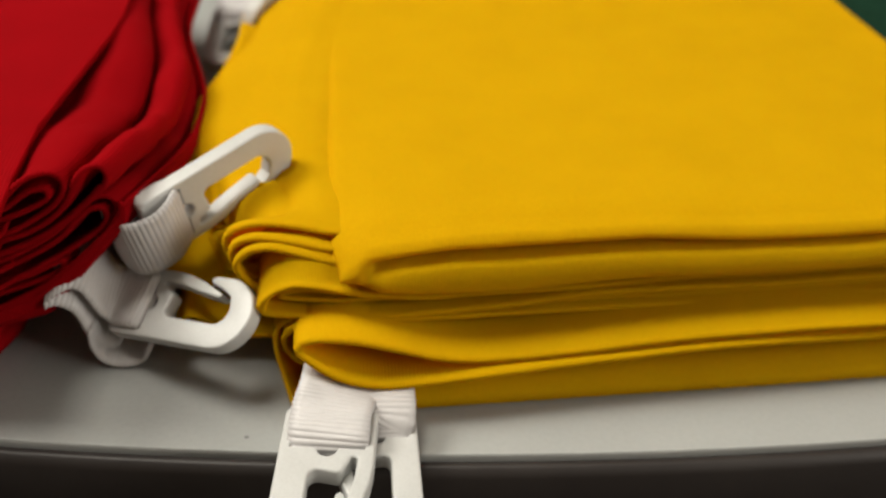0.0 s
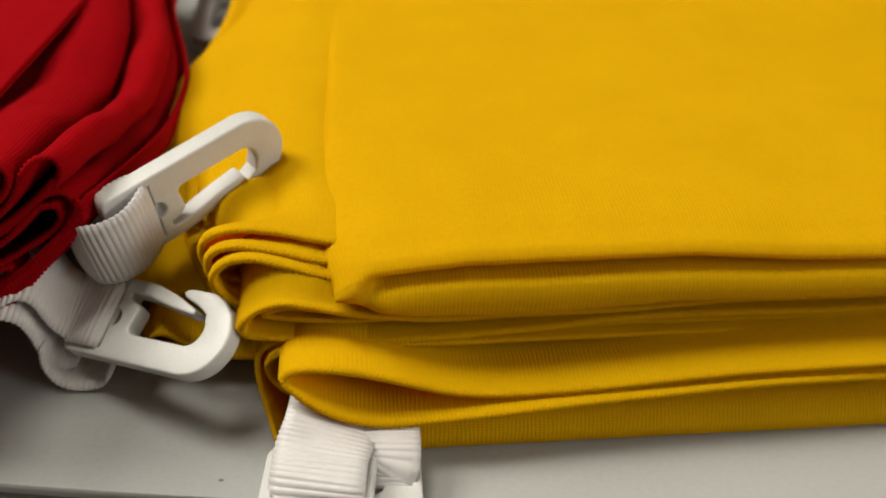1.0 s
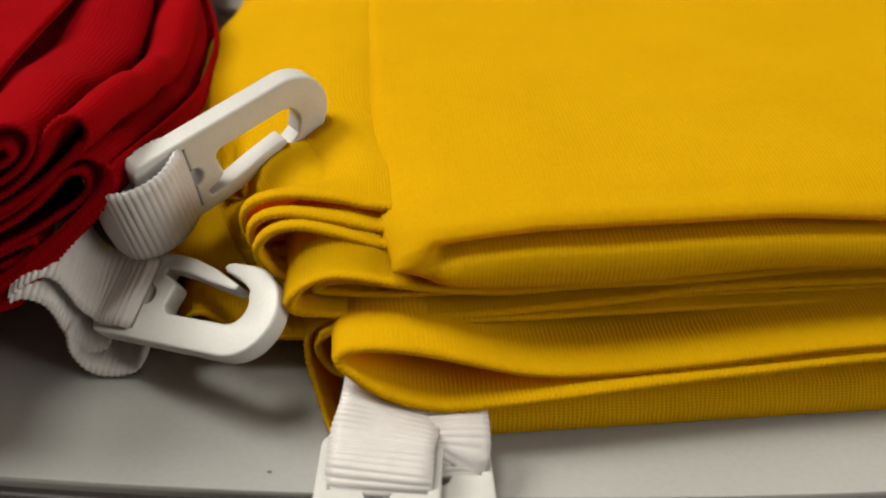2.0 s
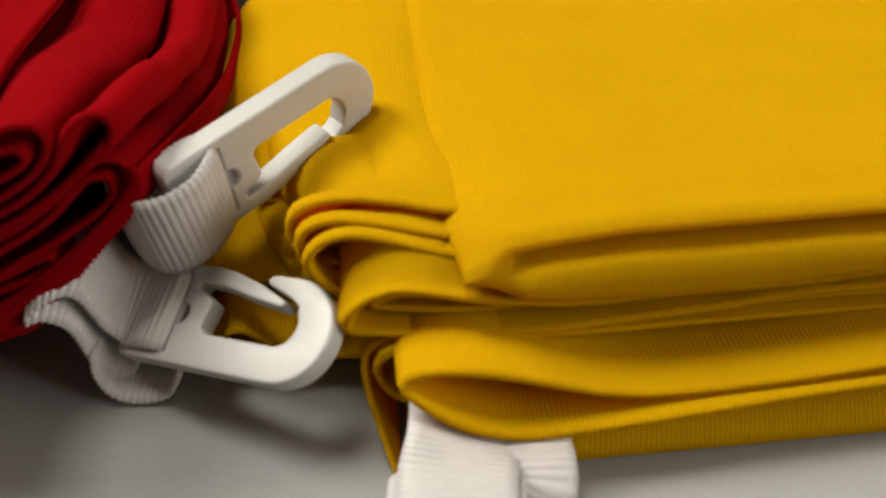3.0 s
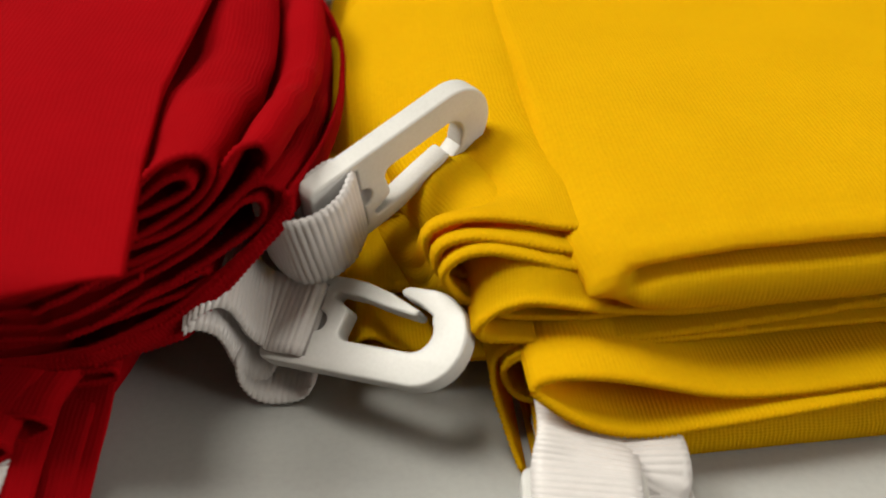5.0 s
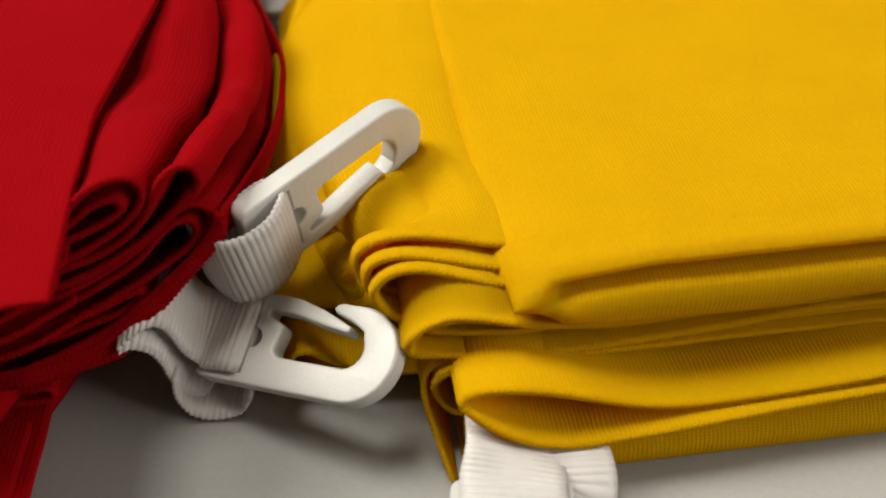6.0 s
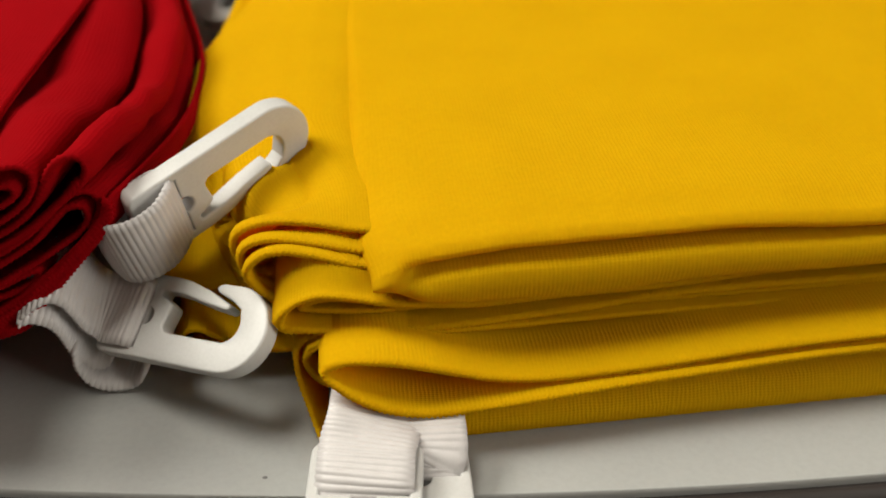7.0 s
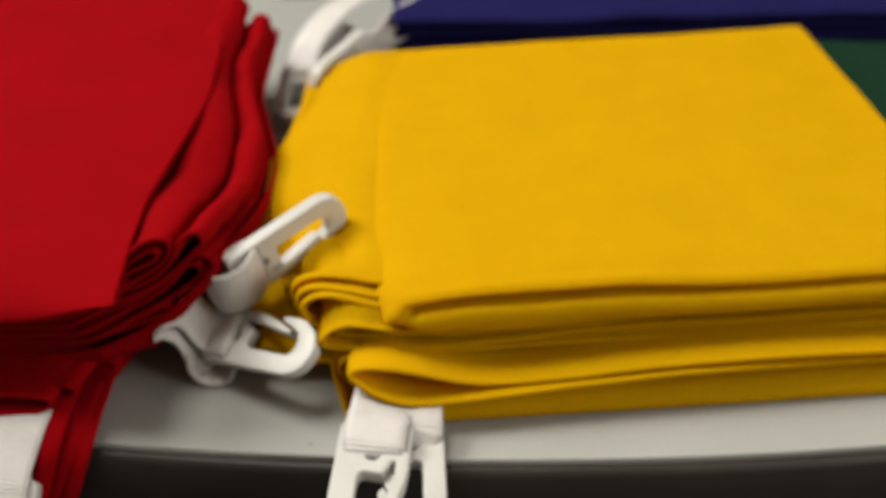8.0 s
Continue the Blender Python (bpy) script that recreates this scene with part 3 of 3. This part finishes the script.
def turned_under():
    """The lowest layer: its front edge is folded up and in, so that a smooth band shows along the front."""
    low = spline([(-125, 13), (-96, 13.8), (-84, 14.4), (-75, 15), (-65.4, 16.6), (-63.6, 18.8), (-58.6, 24.6), (-51.6, 32.4), (-47.6, 36.4), (-46.8, 39), (-47, 42)], 130)
    top = spline([(-125, 16), (-96, 17), (-84, 18.4), (-73, 21.4), (-66, 24.6), (-62, 27.4), (-57, 31.2), (-52.4, 35.4), (-49.6, 38.6), (-48.2, 41), (-47.8, 43)], 130)
    rows = []
    for v in np.linspace(0, 1, 12):
        q = top + (low - top) * v
        out = 2.6 * math.sin(math.pi * (0.25 + 0.65 * v)) - 0.6
        rows.append(np.stack([q[:, 0] + 0.25 * out, np.maximum(17 + 0.3 * (q[:, 0] + 59), 10.5) - out, q[:, 1] - 0.2 * out], 1))
    for v in np.linspace(0.02, 1, 34) ** 1.6:
        y0 = np.maximum(17 + 0.3 * (low[:, 0] + 59), 10.5) + 0.8
        x = low[:, 0] + 10 * np.sin(math.pi * min(1, v * 0.95) ** 0.7) * (1 - 1.2 * smooth((v - 0.35) / 0.4)) * np.clip((low[:, 0] + 95) / 40, 0, 1)
        rows.append(np.stack([x, y0 + (215 - y0) * v, low[:, 1] - 9.0 * smooth(v / 0.3) * smooth((low[:, 0] + 75) / 25) + 0.2], 1))
    g = np.stack(rows, 1) * MM
    g = ripple(g, 0.0008, 0.025, 41.0)
    for row in (2, 6, 10):
        cord("hem_seam", g[:, row], 0.85 * MM, 1.05 * MM, RED, red)
    return sheet("bottom_fold", g, 1.0 * MM, RED, red)


turned_under()
red_layer([(-130, 13), (-90, 12.6), (-79, 13), (-77.4, 11.6), (-79, 10.4), (-90, 9.6), (-130, 9)], 45, swell=0)

RX = np.r_[np.linspace(-210, -84, 60), np.linspace(-83, -71, 20)]


def red_top():
    """The top sheet: rolled under along the front, and at its side one thin double edge that runs to a corner at the front."""
    p = bends([(235, 44), (225, 47), (150, 50), (60, 52), (24, 51.6), (10, 50), (2, 47.6), (-3.4, 44.2), (-5.6, 41), (-3.4, 39), (8, 41), (30, 46), (70, 48), (200, 45.6)], 12)
    under = smooth((np.arange(len(p)) - np.argmin(p[:, 0])) / 14)
    edge = np.interp(p[:, 0], [-8, 12, 40, 60, 110, 150, 215], [1.6, 1.6, 2.2, 5, 10.5, 8.5, 2.5])
    last = np.interp(p[:, 0], [-6, 0, 10, 24, 60, 150, 235], [46.6, 47.8, 49.4, 50.4, 51.2, 49.4, 44]) - 1.1 * under
    rows = []
    for x in RX:
        k = 1 - smooth((x + 97) / 26)
        rows.append(np.stack([x + edge * smooth((x + 150) / 79), p[:, 0] + 0.05 * (x + 71) - 2.0 * (1 - k) * smooth((6 - p[:, 0]) / 10), last + (p[:, 1] - last) * k], 1))
    return sheet("top_fold", ripple(np.stack(rows) * MM, 0.0012, 0.05, 12.0), 0.9 * MM, RED, red, "smooth red top fold")


red_top()
red_layer([(-170, 33), (-95, 34), (-84, 35.4), (-76, 37.8), (-71, 40)], 71, swell=0, forward=7.5)
red_layer([(-170, 29), (-96, 29.8), (-84, 31.4), (-73, 35)], 72, swell=0, forward=5.5)
red_layer([(-170, 25.4), (-96, 26), (-83, 27.4), (-71, 31)], 73, swell=0, forward=4.5)
red_layer([(-170, 22), (-96, 22.4), (-81, 23.6), (-69, 27)], 74, swell=0, forward=2.5)


def red_drape(x_right, drop, seed, z, y_front, name="hanging_fold"):
    """Cloth that lies on the table and hangs over its edge."""
    prof = spline([(140, z), (20, z), (2, z - 0.5), (y_front + 5, z - 4), (y_front, z - 12), (y_front - 3, z - 30), (y_front - 4, z - drop)], 90)
    xs = np.linspace(-150, x_right, 70)
    g = np.empty((70, 90, 3))
    for i, x in enumerate(xs):
        wave = (1.9 * math.sin(x * 0.42 + seed) + 1.2 * math.sin(x * 0.19 + 2 * seed)) * smooth((x + 150) / 40)
        lean = -0.36 * np.clip(z - prof[:, 1], 0, 60) * smooth((x + 120) / 40)
        g[i] = np.stack([x + lean, prof[:, 0] + wave * np.clip((30 - prof[:, 0]) / 30, 0, 1), prof[:, 1]], 1)
    return sheet(name, ripple(g * MM, 0.0026, 0.021, seed), 0.9 * MM, RED, red)


red_drape(-78.5, 75, 51, 7.0, -15.5)
red_drape(-81.0, 70, 53, 8.4, -17.0)
red_drape(-86.0, 60, 55, 9.6, -18.5)

lw = (0.338, 0.758, 0.557)
tw = (0.15, 0.85, 0.5)
clip_with_tape(red, frame_of((-50.11, 23.45, 12.88), (0.813, -0.534, 0.234), lw, 0.905),
               [((-64.3, 17, 24.1), tw), ((-61.8, 18.1, 26.1), tw), ((-58.9, 19.4, 27), tw), ((-56.8, 20.3, 25.6), tw), ((-55.3, 20.9, 22.4), tw), ((-53.8, 21.5, 18.6), tw), ((-51.9, 21.9, 16.2), tw), ((-49.6, 21, 15.6), lw)],
               [((-51.2, 22.7, 7.7), tw), ((-54.1, 21.5, 8.8), tw), ((-56.5, 20.4, 13.2), tw), ((-57.9, 19.8, 18.1), tw), ((-59.4, 19.2, 21.2), tw), ((-62.1, 18, 23.4), tw), ((-64.2, 17, 23.3), tw)],
               width=14.4, shear=1.0, lead=[])
lo = (0.15, 0.95, 0.25)
webbing("strap", [(-43, 19.6, 7.4), (-44.6, 19.6, 4.2), (-47.4, 19.6, 2.9), (-51, 19.6, 2.8), (-54, 19.6, 4.4), (-56, 19.6, 8.4), (-56.2, 19.8, 12.6)], [lo] * 7, 13.6, red, "white ribbed tape", shear=1.0)
uw = (0.159, 0.227, -0.96)
up = frame_of((-43.5, 23.5, 32.7), (0.775, 0.573, 0.27), uw, 0.938)


def beside(m, u, w, n):
    """A place in mm, given along a clip's own length, width and thickness."""
    return tuple((m @ Vector((u * MM, w * MM, n * MM))) / MM)


clip_with_tape(red, up, [(beside(up, -6, 2, 8), uw), (beside(up, -6.4, 2, 3), uw), (beside(up, -5.6, 1.5, -1.6), uw), (beside(up, -2, 1, -4.6), uw), (beside(up, 3.5, 0.5, -5.2), uw)],
               [(beside(up, -1, 0, 3.6), uw), (beside(up, -3.4, 0, 6), uw), (beside(up, -4, 0, 10), uw)], face=-1, width=16.4, shear=0.5, lead=[])
# tape and clip at the red flag's front corner
for z, x, y, seed, drop in ((14.8, -86, -1.5, 56, 0.2), (15.6, -91, -7.0, 57, 0.0), (6.6, -85, -5.0, 59, 0.15), (4.2, -89, -10.0, 58, 0.0)):
    g = swept([(-170, y + 2, z + 1), (-110, y, z + 0.8), (x - 2.4, y - 0.6, z - 0.2), (x, y, z - 2.2), (x - 2.6, y - 1.4, z - 4.2), (-110, y - 2, z - 4.8), (-170, y, z - 4.8)], 140, n=120, amount=0.0009, size=0.028, seed=seed, side=lambda v, q: 9.0 * smooth(v / 0.25) * smooth((q + 130) / 40))
    sheet("fold_layer", g, 1.05 * MM, RED, red)
    cord("hem_seam", g[:, 0], 0.63 * MM, 1.05 * MM, RED, red)
clip_with_tape(red, frame_of((-101.5, -23, -0.6), (-0.08, -0.72, -0.69), (1, -0.05, 0)),
               [((-98.5, 2, 9), (1, 0.1, 0)), ((-98.6, -7, 9.8), (1, 0.1, 0)), ((-99.2, -13.5, 9.4), (1, 0.05, 0)), ((-100.6, -19.6, 5.4), (1, 0, 0))],
               [((-101, -19.6, -0.6), (1, 0, 0)), ((-101, -14, 5.0), (1, 0, 0))], width=15.0)
webbing("strap", [(-113, 2, 9.8), (-113, -8, 11.6), (-114, -15, 9.6), (-115.5, -21, 4), (-117, -25, -5)], [(1, -0.1, -0.15)] * 5, 14.0, red, "white ribbed tape")

# ---- blue and green flags behind ----
blue = thing("folded_flag", "dark blue cloth flag folded flat behind the yellow pile", "flag", "folded flags")
for k, (z, y) in enumerate(((4, 236), (11, 238), (18, 234), (25, 231), (32, 227))):
    g = wrap_grid([(430, z + 5), (300, z + 5), (y + 6, z + 5), (y, z + 2.6), (y + 5, z), (300, z - 0.4), (430, z - 0.4)], np.linspace(8 - k, 320, 60), lambda x, y: 0 * y, lambda x: 0, lambda x, q: q, 0.08)
    sheet("fold_layer", ripple(g, 0.0016, 0.04, 60.0 + k), 0.9 * MM, BLUE, blue)
green = thing("folded_flag", "dark green cloth flag folded into a low pile", "flag", "folded flags")
for k, (z, x) in enumerate(((2, 196), (8, 193), (14, 196), (20, 194))):
    c = spline([(340, z + 5), (260, z + 5), (x + 6, z + 4.6), (x, z + 2.4), (x + 6, z), (260, z - 0.4), (340, z - 0.4)], 70)
    ys = np.linspace(60, 224, 50)
    g = np.stack([np.stack([c[:, 0] + 3 * math.sin(y * 0.06 + k), np.full(70, y), c[:, 1]], 1) for y in ys], 1) * MM
    sheet("fold_layer", ripple(g, 0.0016, 0.04, 70.0 + k), 0.9 * MM, GREEN, green)
clip_with_tape(blue, frame_of((-11, 206, 28), (-0.44, -0.89, -0.05), (0.1, 0.6, -0.8)),
               [((24, 246, 33), (0.6, -0.5, -0.5)), ((10, 230, 32), (0.4, -0.3, -0.8)), ((-4, 214, 28.5), (-0.3, 0.12, -0.93))],
               [((-6, 215, 26), (-0.35, 0.12, -0.93)), ((8, 238, 25), (0.4, -0.3, -0.8))], width=15)
clip_with_tape(blue, frame_of((-37, 221, 13), (-0.05, -0.98, -0.14), (1, -0.05, 0.22)),
               [((2, 262, 34), (0.7, -0.7, 0.1)), ((-18, 248, 33), (0.8, -0.55, 0.15)), ((-32, 234, 24), (0.95, -0.25, 0.2))],
               [((-34, 232, 10), (1, -0.05, 0.2)), ((-20, 250, 22), (0.8, -0.5, 0.1))], width=16)
clip_with_tape(blue, frame_of((-8, 268, 34), (-0.95, -0.2, -0.05), (0.2, -0.9, 0.3)),
               [((34, 276, 30), (0, -1, 0.1)), ((12, 272, 35), (0.1, -1, 0.2)), ((2, 270, 37), (0.2, -0.9, 0.3))],
               [((4, 270, 30), (0.2, -0.9, 0.3)), ((26, 276, 26), (0, -1, 0))], width=15)
